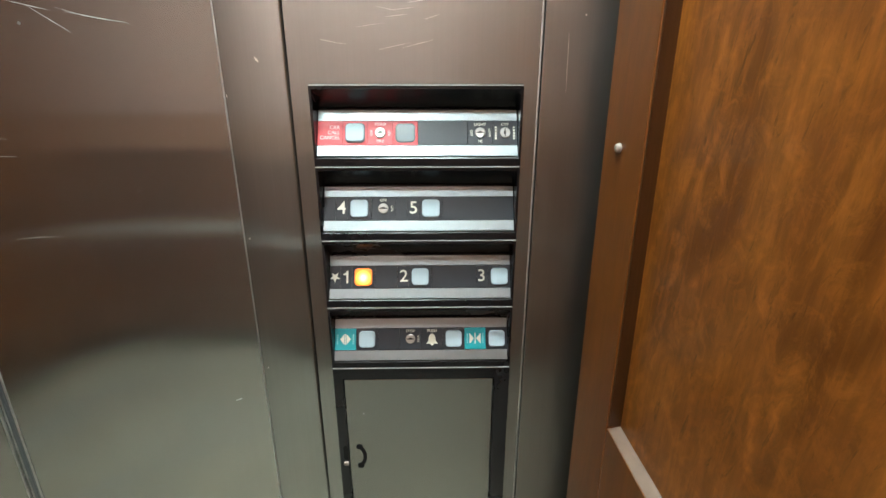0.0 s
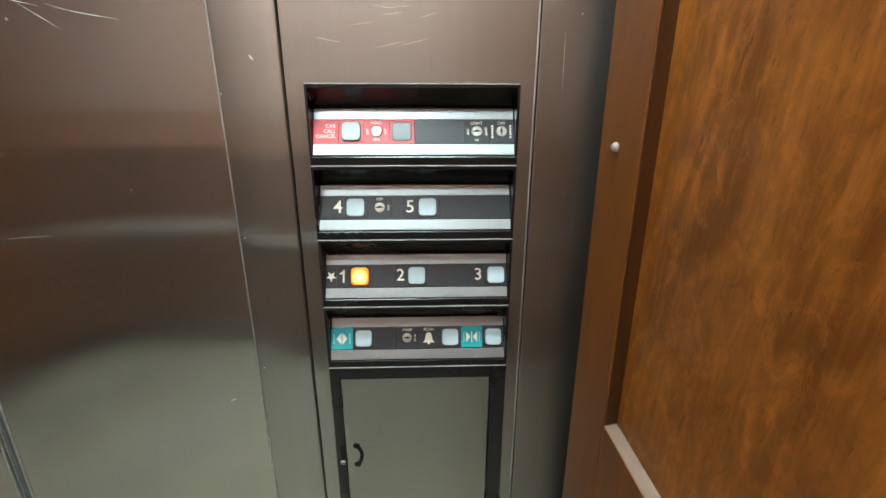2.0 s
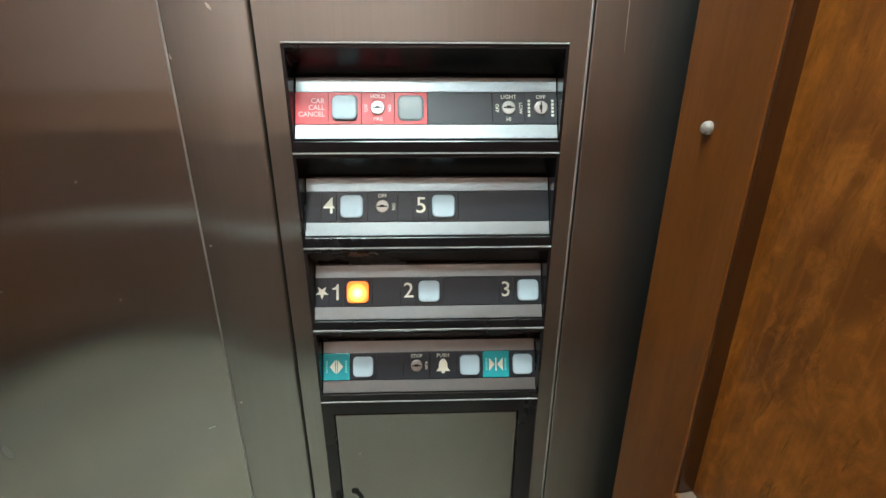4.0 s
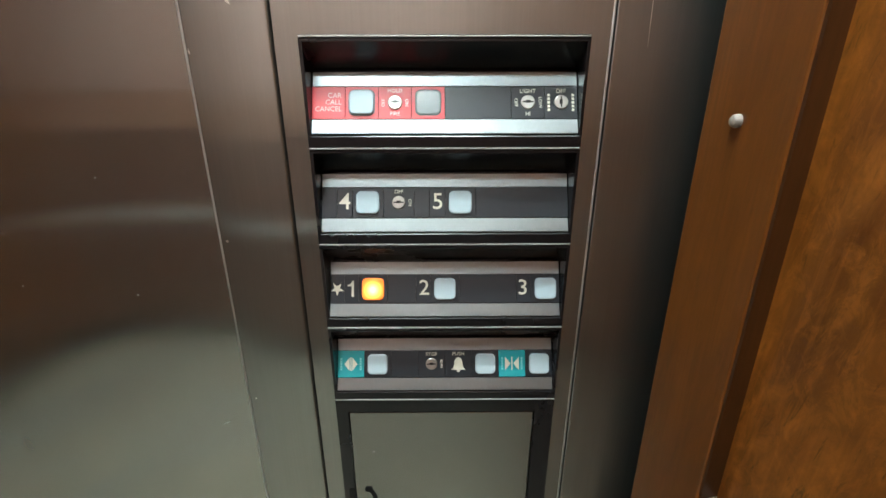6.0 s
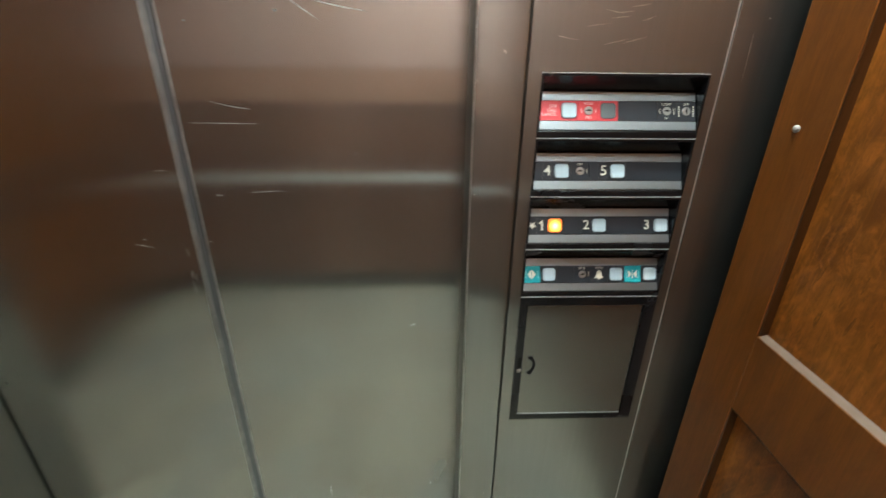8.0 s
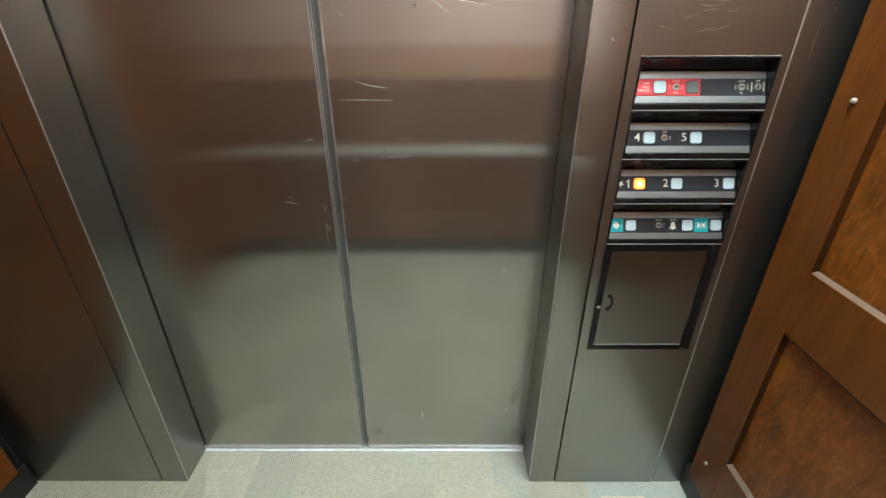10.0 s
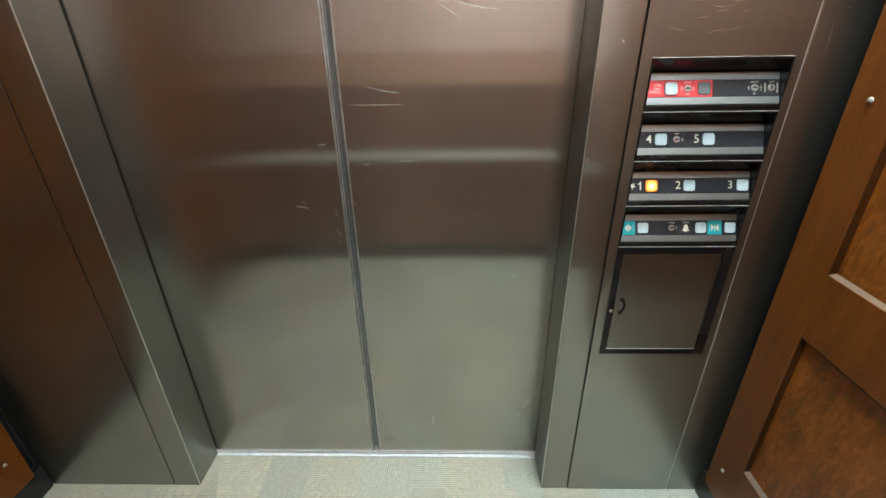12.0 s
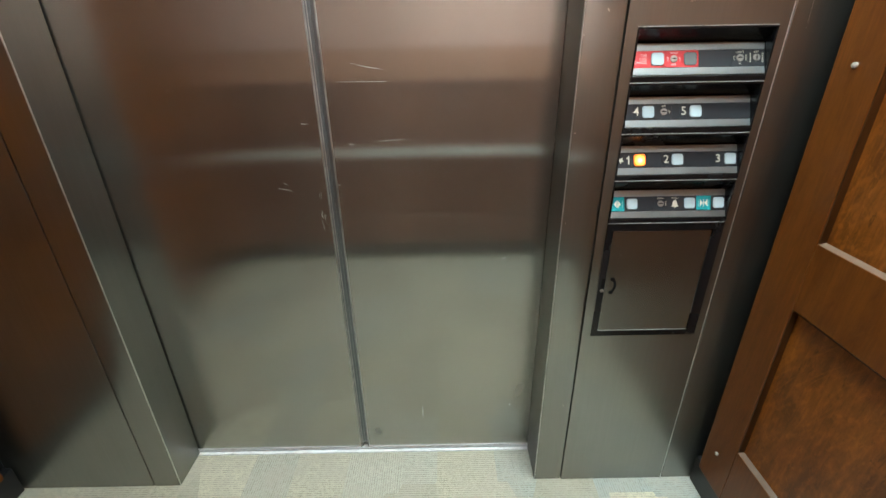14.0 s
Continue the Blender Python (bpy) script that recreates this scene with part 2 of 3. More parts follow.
# lamp shine on the upward panel edge is put into this pale colour
LEDGE = simple("pale_lit_edge", (0.128, 0.084, 0.060), 0.35, vary=0.2, scale=30)
CAP = simple("white_screw_cap", (0.24, 0.205, 0.18), 0.45, spec=0.3)
BASE = simple("black_vinyl_base", (0.012, 0.012, 0.013), 0.4)
CARPET = carpet_material()
WHITE = simple("white_enamel", (0.75, 0.74, 0.70), 0.45, vary=0.04)
CEILING = simple("grey_enamel", (0.36, 0.365, 0.36), 0.45, vary=0.05, scale=12)
DIFFUSER = glowing("lit_diffuser", LIGHT_COLOUR, LIGHT)
CREAM = simple("cream_painted_wall", (0.72, 0.62, 0.36), 0.6, vary=0.06, scale=8)
ORANGE = simple("orange_floor_tile", (0.62, 0.24, 0.07), 0.35, vary=0.2, scale=14)
OCHRE = simple("ochre_floor_tile", (0.68, 0.36, 0.12), 0.35, vary=0.2, scale=14)
GREEN = simple("green_floor_strip", (0.14, 0.24, 0.15), 0.35, vary=0.3, scale=20)

# ---- building helpers ----
AT = {}                # where each parent stands


def thing(name, at, label, category, kind="", group=""):
    ob = new(name)
    ob.location = at
    ob.empty_display_size = 0.05
    AT[ob] = Vector(at)
    return tagged(ob, label, category, group, kind)


def part(name, bm, mat, parent=None, label="", smooth=False):
    """Links a bmesh in world coordinates as one mesh, with its origin at its middle."""
    vs = [v.co for v in bm.verts]
    c = Vector([(min(v[i] for v in vs) + max(v[i] for v in vs)) / 2 for i in range(3)])
    bmesh.ops.translate(bm, verts=bm.verts, vec=-c)
    bmesh.ops.recalc_face_normals(bm, faces=bm.faces)
    me = bpy.data.meshes.new(name)
    bm.to_mesh(me)
    bm.free()
    me.materials.append(mat)
    if smooth:
        for f in me.polygons:
            f.use_smooth = True
    ob = new(name, me)
    AT[ob] = c
    if parent is None:
        ob.location = c
    else:
        ob.parent = parent
        ob.location = c - AT[parent]
    if label:
        ob["label"] = label
    return ob


def box(x0, x1, y0, y1, z0, z1, bevel=0.0, bm=None, segments=2):
    out = bm or bmesh.new()
    m = Matrix.Translation(((x0 + x1) / 2, (y0 + y1) / 2, (z0 + z1) / 2)) @ Matrix.Diagonal((abs(x1 - x0), abs(y1 - y0), abs(z1 - z0), 1))
    made = bmesh.ops.create_cube(out, size=1.0, matrix=m)
    if bevel:
        edges = list({e for v in made["verts"] for e in v.link_edges})
        bmesh.ops.bevel(out, geom=edges, offset=bevel, segments=segments, profile=0.5, affect="EDGES")
    return out


def ring(x0, x1, z0, z1, hx0, hx1, hz0, hz1, y0, y1):
    """A plate in the xz plane from y0 to y1 with one rectangular hole."""
    bm = bmesh.new()
    loops = []
    for y in (y0, y1):
        for a, b, c, d in ((x0, x1, z0, z1), (hx0, hx1, hz0, hz1)):
            loops.append([bm.verts.new(q) for q in ((a, y, c), (b, y, c), (b, y, d), (a, y, d))])
    of, hf, ob_, hb = loops
    for i in range(4):
        j = (i + 1) % 4
        for q in ((of[i], of[j], hf[j], hf[i]), (ob_[i], ob_[j], hb[j], hb[i]), (of[i], of[j], ob_[j], ob_[i]), (hf[i], hf[j], hb[j], hb[i])):
            bm.faces.new(q)
    return bm


def ceiling_ring(x0, x1, y0, y1, w, z0, z1):
    bm = bmesh.new()
    box(x0, x1, y0, y0 + w, z0, z1, bm=bm)
    box(x0, x1, y1 - w, y1, z0, z1, bm=bm)
    box(x0, x0 + w, y0 + w, y1 - w, z0, z1, bm=bm)
    box(x1 - w, x1, y0 + w, y1 - w, z0, z1, bm=bm)
    return bm


def prism(outline, n0, n1, m, chamfer=0.0, bm=None):
    """A prism of a flat outline (u, v) from height n0 to n1 in the frame m; chamfer narrows its top."""
    out = bm or bmesh.new()
    cu = sum(p[0] for p in outline) / len(outline)
    cv = sum(p[1] for p in outline) / len(outline)
    size = max(max(abs(p[0] - cu), abs(p[1] - cv)) for p in outline)
    levels = [(n0, 1.0), (n1, 1.0)] if not chamfer else [(n0, 1.0), (n1 - chamfer, 1.0), (n1 - 0.3 * chamfer, 1 - 0.35 * chamfer / size), (n1, 1 - 1.1 * chamfer / size)]
    rows = [[out.verts.new(m @ Vector((cu + (u - cu) * k, cv + (v - cv) * k, h))) for u, v in outline] for h, k in levels]
    for a, b in zip(rows, rows[1:]):
        for i in range(len(outline)):
            j = (i + 1) % len(outline)
            out.faces.new((a[i], a[j], b[j], b[i]))
    out.faces.new(rows[-1])
    out.faces.new(rows[0][::-1])
    return out


def rounded(u, v, w, h, r, steps=5):
    pts = []
    for cx, cy, a0 in ((u + w / 2 - r, v + h / 2 - r, 0), (u - w / 2 + r, v + h / 2 - r, 90), (u - w / 2 + r, v - h / 2 + r, 180), (u + w / 2 - r, v - h / 2 + r, 270)):
        for i in range(steps + 1):
            a = radians(a0 + 90 * i / steps)
            pts.append((cx + r * math.cos(a), cy + r * math.sin(a)))
    return pts


def disc(u, v, r, steps=20):
    return [(u + r * math.cos(2 * math.pi * i / steps), v + r * math.sin(2 * math.pi * i / steps)) for i in range(steps)]


def rect(u, v, w, h):
    return [(u - w / 2, v - h / 2), (u + w / 2, v - h / 2), (u + w / 2, v + h / 2), (u - w / 2, v + h / 2)]


def lettering(name, words, u, v, size, n, m, mat, parent, turn=0.0, width=1.0, label="", bold=0.0):
    """Raised print with the built-in font, centred on (u, v) in the frame m."""
    cu = bpy.data.curves.new(name, "FONT")
    cu.body, cu.size, cu.align_x, cu.align_y = words, size, "CENTER", "CENTER"
    cu.extrude, cu.offset, cu.resolution_u = 0.0001, bold, 3
    tmp = bpy.data.objects.new(name, cu)
    me = bpy.data.meshes.new_from_object(tmp)
    bpy.data.objects.remove(tmp)
    bm = bmesh.new()
    bm.from_mesh(me)
    bpy.data.meshes.remove(me)
    bmesh.ops.transform(bm, verts=bm.verts, matrix=m @ Matrix.Translation((u, v, n)) @ Matrix.Rotation(radians(turn), 4, "Z") @ Matrix.Diagonal((width, 1, 1, 1)))
    return part(name, bm, mat, parent, label)

# ---- the steel front: doors, jambs, return panels, head ----
floor = tagged(part("floor", box(-1.06, 1.06, -1.33, 0.1075, -0.04, -0.0065), BLACKMAT), "patchwork loop carpet tiles in beige and grey-green on the car floor", "floor", kind="structure")
TX = (-1.034, -0.52, -0.02, 0.48, 0.98, 1.034)
TY = (-1.325, -0.896, -0.396, 0.1070)
for x0, x1 in zip(TX, TX[1:]):
    for y0, y1 in zip(TY, TY[1:]):
        part("carpet_tile", box(x0 + 0.0001, x1 - 0.0001, y0 + 0.0001, y1 - 0.0001, -0.006, 0.0, 0.0005), CARPET, floor)
sill = thing("door_sill", (0, 0.12, 0), "bright grooved aluminium door sill at the carpet edge", "sill", kind="structure")
for i, (y0, y1) in enumerate(((0.1080, 0.1188), (0.1228, 0.142), (0.148, 0.165))):
    part("sill_rib", box(-0.60, 0.60, y0, y1, -0.03, 0.003, 0.0008), SILL, sill)
part("sill_bed", box(-0.60, 0.60, 0.1085, 0.17, -0.04, -0.012), BLACKMAT, sill, "dark sill groove")


def car_door(name, x0, x1, lead, rubber):
    """One sliding leaf: folded edges, a soft safety strip with a bright bead on each side of it, and a worn foot."""
    d = thing(name, ((x0 + x1) / 2, DOOR_Y, 0.008), "closed brushed steel sliding lift door with light scratches", "lift door", kind="structure")
    part("door_leaf", box(x0, x1, DOOR_Y, DOOR_Y + 0.035, 0.009, HEAD + 0.03, 0.003), STEEL_DOOR, d)
    s = 1 if lead > 0 else -1
    ex = x1 if s > 0 else x0
    top = HEAD + 0.03
    part("edge_strip", box(ex - s * 0.0005, ex + s * rubber, DOOR_Y + 0.003, DOOR_Y + 0.03, 0.030, top, 0.002), RUBBER, d, "grey rubber safety edge")
    part("edge_bead", box(ex - s * 0.0034, ex + s * 0.0004, DOOR_Y - 0.0016, DOOR_Y + 0.003, 0.010, top, 0.0012), EDGE, d, "bright rolled steel edge")
    if lead > 0:
        part("edge_bead", box(ex + 0.0022, ex + 0.0050, DOOR_Y + 0.0010, DOOR_Y + 0.006, 0.012, top, 0.0010), EDGE, d, "bright retaining bead of the safety edge")
    part("foot_edge", box(x0 + 0.004, x1 - 0.004, DOOR_Y - 0.0014, DOOR_Y + 0.002, 0.0095, 0.0140, 0.0008), FOOT, d, "bright worn foot edge")
    return d


door_left = car_door("door_1", -0.585, -0.0045, 1, 0.0112)
door_right = car_door("door_2", 0.0160, 0.585, -1, 0.0088)


def front_frame(s, name_side):
    """Jamb and return panel on one side of the opening."""
    a, b = sorted((s * JAMB, s * (SEAM - 0.0012)))
    j = thing("door_jamb_" + name_side, (s * 0.578, 0.06, 0), "brushed steel door jamb with a deep reveal", "door jamb", kind="structure")
    part("jamb_face", box(a, b, 0.0, 0.1185, 0.0, HEAD + 0.02, 0.0036, segments=4), STEEL, j, smooth=True)
    # brighter strip paints the highlight on the worn, bent corner
    e0, e1 = sorted((s * (JAMB - 0.0004), s * (JAMB + 0.0020)))
    part("rolled_edge", box(e0, e1, -0.0006, 0.0030, 0.002, HEAD + 0.018, 0.0014), EDGE, j, "worn corner edge, its highlight put into a brighter colour")
    return j


jamb_r = front_frame(1, "right")
front_frame(-1, "left")
tagged(part("return_panel", box(-SHELL, -SEAM - 0.0012, 0.0012, 0.02, 0.0, CEIL - 0.004, 0.0012), STEEL), "plain brushed steel front return panel", "wall panel", kind="structure")
corner_r = tagged(part("corner_panel", box(COP_R + 0.0012, SHELL, 0.0, 0.02, 0.0, CEIL - 0.004, 0.0012), STEEL), "narrow brushed steel corner strip beside the wooden wall", "wall panel", kind="structure")
tagged(part("transom", box(-SEAM + 0.001, SEAM - 0.001, 0.0, 0.11, HEAD + 0.022, CEIL - 0.004, 0.002), STEEL), "brushed steel transom over the lift doors", "wall panel", kind="structure")
tagged(part("wall_front_core", box(-SHELL - 0.03, -0.60, 0.022, 0.10, 0.0, CEIL), BLACKMAT), "dark steel wall core behind the return panel", "wall", kind="structure")
tagged(part("wall_front_core", box(0.60, SHELL + 0.03, 0.06, 0.10, 0.0, CEIL), BLACKMAT), "dark steel wall core behind the control panel", "wall", kind="structure")

# ---- wooden walls ----
RAIL0, RAIL1 = 0.697, 0.845      # middle rail
LOW, BASE_TOP = 0.277, 0.100


def wood_wall(name, m, length, columns, label, mats=None, mid_rail=(RAIL0, RAIL1)):
    """A framed wooden wall: face at local y = 0 looking to -y, x along the wall from its front edge. Stiles, rails, sunk panels."""
    w = thing(name, m.translation, label, "wall", kind="structure")

    def put(nm, bm, mat, lb=""):
        bmesh.ops.transform(bm, verts=bm.verts, matrix=m)
        return part(nm, bm, mat, w, lb)
    fr, pa, upper, low = mats or (WOOD_FRAME, WOOD_PANEL, WOOD_PANEL, WOOD_FRAME)
    T, R = 0.030, 0.0155           # thickness of the frame, sink of the panels
    edge = 0.1015
    inner = (length - 2 * edge - (columns - 1) * 0.12) / columns
    spans = [(edge + i * (inner + 0.12), edge + i * (inner + 0.12) + inner) for i in range(columns)]
    xs = [0.0] + [q for s in spans for q in s] + [length]
    for a, b in zip(xs[::2], xs[1::2]):
        put("stile", box(a, b, 0.0, T, BASE_TOP, CEIL - 0.04, 0.0016), fr)
    for a, b in spans:
        for z0, z1 in ((BASE_TOP, LOW), mid_rail, (2.10, CEIL - 0.04)):
            put("rail", box(a + 0.0003, b - 0.0003, 0.0004, T, z0, z1, 0.0014), fr if z1 > LOW else low)
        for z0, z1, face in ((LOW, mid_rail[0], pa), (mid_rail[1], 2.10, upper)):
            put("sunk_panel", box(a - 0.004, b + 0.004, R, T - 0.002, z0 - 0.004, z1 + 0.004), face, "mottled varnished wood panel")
            # thin dark strips paint the shade on the recess sides and top
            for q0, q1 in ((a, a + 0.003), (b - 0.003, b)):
                put("side_shade", box(q0, q1, 0.0015, R + 0.001, z0 + 0.004, z1 - 0.004), SHADED_WOOD, "side of the panel recess, shade put into its colour")
            put("top_shade", box(a, b, 0.0015, R + 0.001, z1 - 0.003, z1 + 0.0005), SHADED_WOOD, "side of the panel recess, shade put into its colour")
            # sloping bead, coloured pale as if it caught the lamp
            strip = bmesh.new()
            for q in ((a + 0.002, 0.0012, z0 - 0.0002), (b - 0.002, 0.0012, z0 - 0.0002), (b - 0.002, R - 0.0002, z0 + 0.0035), (a + 0.002, R - 0.0002, z0 + 0.0035),
                      (a + 0.002, R - 0.0002, z0 - 0.0002), (b - 0.002, R - 0.0002, z0 - 0.0002)):
                strip.verts.new(q)
            strip.verts.ensure_lookup_table()
            v = strip.verts
            for f in ((0, 1, 2, 3), (0, 4, 5, 1), (3, 2, 5, 4), (0, 3, 4), (1, 5, 2)):
                strip.faces.new([v[i] for i in f])
            put("panel_bead", strip, LEDGE, "bead along the panel's foot, lamp shine put into its pale colour")
    return w, put


right_m = Matrix.Translation((WOOD, -0.043, 0)) @ Matrix.Rotation(radians(-90), 4, "Z")
left_m = Matrix.Translation((-WOOD, BACK, 0)) @ Matrix.Rotation(radians(90), 4, "Z")
back_m = Matrix.Translation((WOOD, BACK, 0)) @ Matrix.Rotation(radians(180), 4, "Z")
SIDE_LEN = -0.043 - BACK
wall_right, put_r = wood_wall("wall_right", right_m, SIDE_LEN, 1, "varnished red-brown wooden wall with sunk mottled panels")
wall_left, put_l = wood_wall("wall_left", left_m, SIDE_LEN, 1, "varnished red-brown wooden wall with sunk mottled panels")
# brightness above and shade below are painted into the back wall's wood
wall_back, put_b = wood_wall("wall_back", back_m, 2 * WOOD, 2, "red-brown wooden back wall with sunk panels, haze and shade put into its colours", (BACK_FRAME, BACK_PANEL, BACK_UPPER, BACK_PANEL), (1.03, 1.185))


def cap(y, z, put, flip=False):
    m = Matrix.Translation((y, 0.0, z)) @ Matrix.Rotation(radians(90), 4, "X")
    put("screw_cap", prism(disc(0, 0, 0.0052, 16), -0.001, 0.0062, m, 0.0036), CAP, "small white screw cap")


for y in (0.047, SIDE_LEN - 0.047):
    for z in (0.207, 1.161, 2.06):
        cap(y, z, put_r)
        cap(y, z, put_l)

for nm, a in (("right", 1), ("left", -1)):
    x0, x1 = sorted((a * 1.008, a * (SHELL - 0.001)))
    tagged(part("baseboard_" + nm, box(x0, x1, BACK, -0.004, 0.0, BASE_TOP - 0.004, 0.002), BASE), "black sunk base under the wooden wall", "baseboard", kind="structure")
    x0, x1 = sorted((a * SHELL, a * (SHELL + 0.03)))
    tagged(part("wall_shell_" + nm, box(x0, x1, BACK - 0.06, 0.0, 0.0, CEIL), BLACKMAT), "dark steel shell behind the wooden wall", "wall", kind="structure")
tagged(part("baseboard_back", box(-1.0, 1.0, BACK - 0.03, BACK - 0.014, 0.0, BASE_TOP - 0.004, 0.002), BASE), "black sunk base under the back wall", "baseboard", kind="structure")
tagged(part("wall_shell_back", box(-SHELL, SHELL, BACK - 0.06, BACK - 0.032, 0.0, CEIL), BLACKMAT), "dark steel shell behind the back wall", "wall", kind="structure")

# handrail on the back wall, known from its mirror image in the doors
rail = thing("handrail", (0, BACK + 0.05, 0.75), "flat brushed steel handrail along the back wall", "handrail")
part("rail_bar", box(-0.93, 0.93, BACK + 0.042, BACK + 0.052, 0.644, 0.692, 0.0045, segments=3), RAIL, rail)
for x in (-0.75, 0.0, 0.75):
    part("bracket", box(x - 0.012, x + 0.012, BACK + 0.0006, BACK + 0.0415, 0.658, 0.682, 0.002), ALU, rail)

# ---- ceiling and its light ----
tagged(part("ceiling", box(-SHELL, SHELL, BACK - 0.06, 0.10, CEIL, CEIL + 0.05), CEILING), "plain grey enamelled lift ceiling", "ceiling", kind="structure")


def strip_light(x0, x1, y0, y1):
    """A long opal lens in a thin metal frame, let into the ceiling."""
    lamp = thing("ceiling_light", ((x0 + x1) / 2, (y0 + y1) / 2, CEIL), "lit long opal strip light in a thin metal frame", "ceiling light", group="strip lights in the ceiling")
    part("lens", box(x0, x1, y0, y1, CEIL - 0.014, CEIL - 0.0006, 0.004), DIFFUSER, lamp, "glowing opal lens")
    part("frame", ceiling_ring(x0 - 0.016, x1 + 0.016, y0 - 0.016, y1 + 0.016, 0.0155, CEIL - 0.018, CEIL - 0.0006), ALU, lamp, "thin metal frame")
    for x in (x0 - 0.020, x1 + 0.016):
        part("end_cap", box(x, x + 0.004, y0, y1, CEIL - 0.016, CEIL - 0.0006, 0.001), WHITE, lamp)


strip_light(0.52, 0.93, -0.36, -0.20)
strip_light(0.25, 0.80, -0.89, -0.78)

# ---- control panel ----
panel = thing("control_panel", (0.77, 0.0, 0.0), "tall brushed steel lift control panel with four sunk button rows", "control panel")
RIM = (0.640, 0.9025, 0.5315, 1.2300)
part("faceplate", ring(SEAM + 0.0012, COP_R - 0.0012, 0.0, CEIL - 0.004, RIM[0], RIM[1], RIM[2], RIM[3], -0.0005, 0.02), STEEL, panel, "brushed steel faceplate")
# edge highlight painted as a strip of brighter steel
part("rolled_edge", box(COP_R - 0.0030, COP_R - 0.0004, -0.0012, 0.0030, 0.002, CEIL - 0.01, 0.0010), EDGE, panel, "worn edge, its highlight put into a brighter colour")
ROW_TOP, PITCH = 1.2295, 0.0982
TILT_P = 23.0
CELL = 0.0319
U0 = 0.6438
LOW_STRIP, TOP_STRIP = 0.0149, 0.0142
LENGTH = LOW_STRIP + CELL + TOP_STRIP


def row_frame(z0):
    """Frame of a sunk plate: u along x, v up the plate, n out of it."""
    s, c = math.sin(radians(TILT_P)), math.cos(radians(TILT_P))
    return Matrix(((1, 0, 0, U0), (0, s, -c, 0.000), (0, c, s, z0 + 0.0120), (0, 0, 0, 1)))


def bezel(z0):
    """Black moulded row: two cheeks, a lip, a raked bed and a sloping hood."""
    z1 = z0 + PITCH - 0.0010
    s, c = math.sin(radians(TILT_P)), math.cos(radians(TILT_P))
    top = (LENGTH * s, z0 + 0.0120 + LENGTH * c)
    prof = [(-0.0012, z0), (-0.002, z0 + 0.0008), (-0.002, z0 + 0.0100), (-0.0012, z0 + 0.0110), (0.0006, z0 + 0.0113),
            (top[0] + 0.0015, top[1] - 0.001), (top[0] + 0.002, top[1] + 0.001), (-0.0010, z1 - 0.0050), (-0.002, z1 - 0.0042),
            (-0.002, z1 - 0.0016), (-0.0004, z1), (0.04, z1), (0.04, z0)]
    bm = bmesh.new()
    x0, x1 = U0 - 0.0003, U0 + 8 * CELL + 0.0003
    a = [bm.verts.new((x0, y, z)) for y, z in prof]
    b = [bm.verts.new((x1, y, z)) for y, z in prof]
    for i in range(len(prof)):
        j = (i + 1) % len(prof)
        bm.faces.new((a[i], a[j], b[j], b[i]))
    for p0, p1 in ((RIM[0] + 0.0004, x0), (x1, RIM[1] - 0.0004)):
        out = [(-0.0012, z0), (-0.002, z0 + 0.0008), (-0.002, z1 - 0.0016), (-0.0004, z1), (0.04, z1), (0.04, z0)]
        c0 = [bm.verts.new((p0, y, z)) for y, z in out]
        c1 = [bm.verts.new((p1, y, z)) for y, z in out]
        for i in range(len(out)):
            j = (i + 1) % len(out)
            bm.faces.new((c0[i], c0[j], c1[j], c1[i]))
        bm.faces.new(c0)
        bm.faces.new(c1[::-1])
    return bm


V_MID = LOW_STRIP + CELL / 2


def make_row(i):
    z0 = ROW_TOP - (i + 1) * PITCH
    r = part("hood_panel", bezel(z0), BLACK, panel, "black moulded hood row")
    m = row_frame(z0)
    w = 8 * CELL
    part("trim_line", box(RIM[0] + 0.0008, RIM[1] - 0.0008, -0.0026, 0.002, z0 + PITCH - 0.0016, z0 + PITCH - 0.0002, 0.0005), TRIM, r, "thin bright trim line")
    low = bmesh.new()
    prof = [(0.0002, 0.0), (0.0002, 0.0014), (0.0008, 0.0020), (LOW_STRIP - 0.0006, 0.0012), (LOW_STRIP - 0.0006, 0.0)]
    ends = [[low.verts.new(m @ Vector((u, v, h))) for v, h in prof] for u in (0.0005, w - 0.0005)]
    for k in range(5):
        low.faces.new((ends[0][k], ends[0][(k + 1) % 5], ends[1][(k + 1) % 5], ends[1][k]))
    low.faces.new(ends[0])
    low.faces.new(ends[1][::-1])
    part("lower_strip", low, ALU, r, "satin aluminium strip")
    part("upper_strip", prism(rect(w / 2, LENGTH - TOP_STRIP / 2, w - 0.001, TOP_STRIP - 0.0006), 0.0, 0.0014, m, 0.0004), ALU, r, "satin aluminium strip")
    return r, m


def tile(r, m, a, b, mat, label=""):
    """A legend tile that fills cells a to b of the row."""
    return part("legend_tile", prism(rect((a + b) / 2 * CELL, V_MID, (b - a) * CELL - 0.00035, CELL - 0.0004), 0.0, 0.0010, m, 0.0002), mat, r, label)


def push_button(r, m, c, mat=None, label="milky white push button"):
    u = c * CELL
    part("button_collar", prism(rounded(u, V_MID, 0.0256, 0.0256, 0.0058), 0.0009, 0.0015, m), TILE_BLACK, r)
    part("push_button", prism(rounded(u, V_MID, 0.0238, 0.0238, 0.0054), 0.0010, 0.0042, m, 0.0013), mat or BUTTON, r, label, smooth=False)


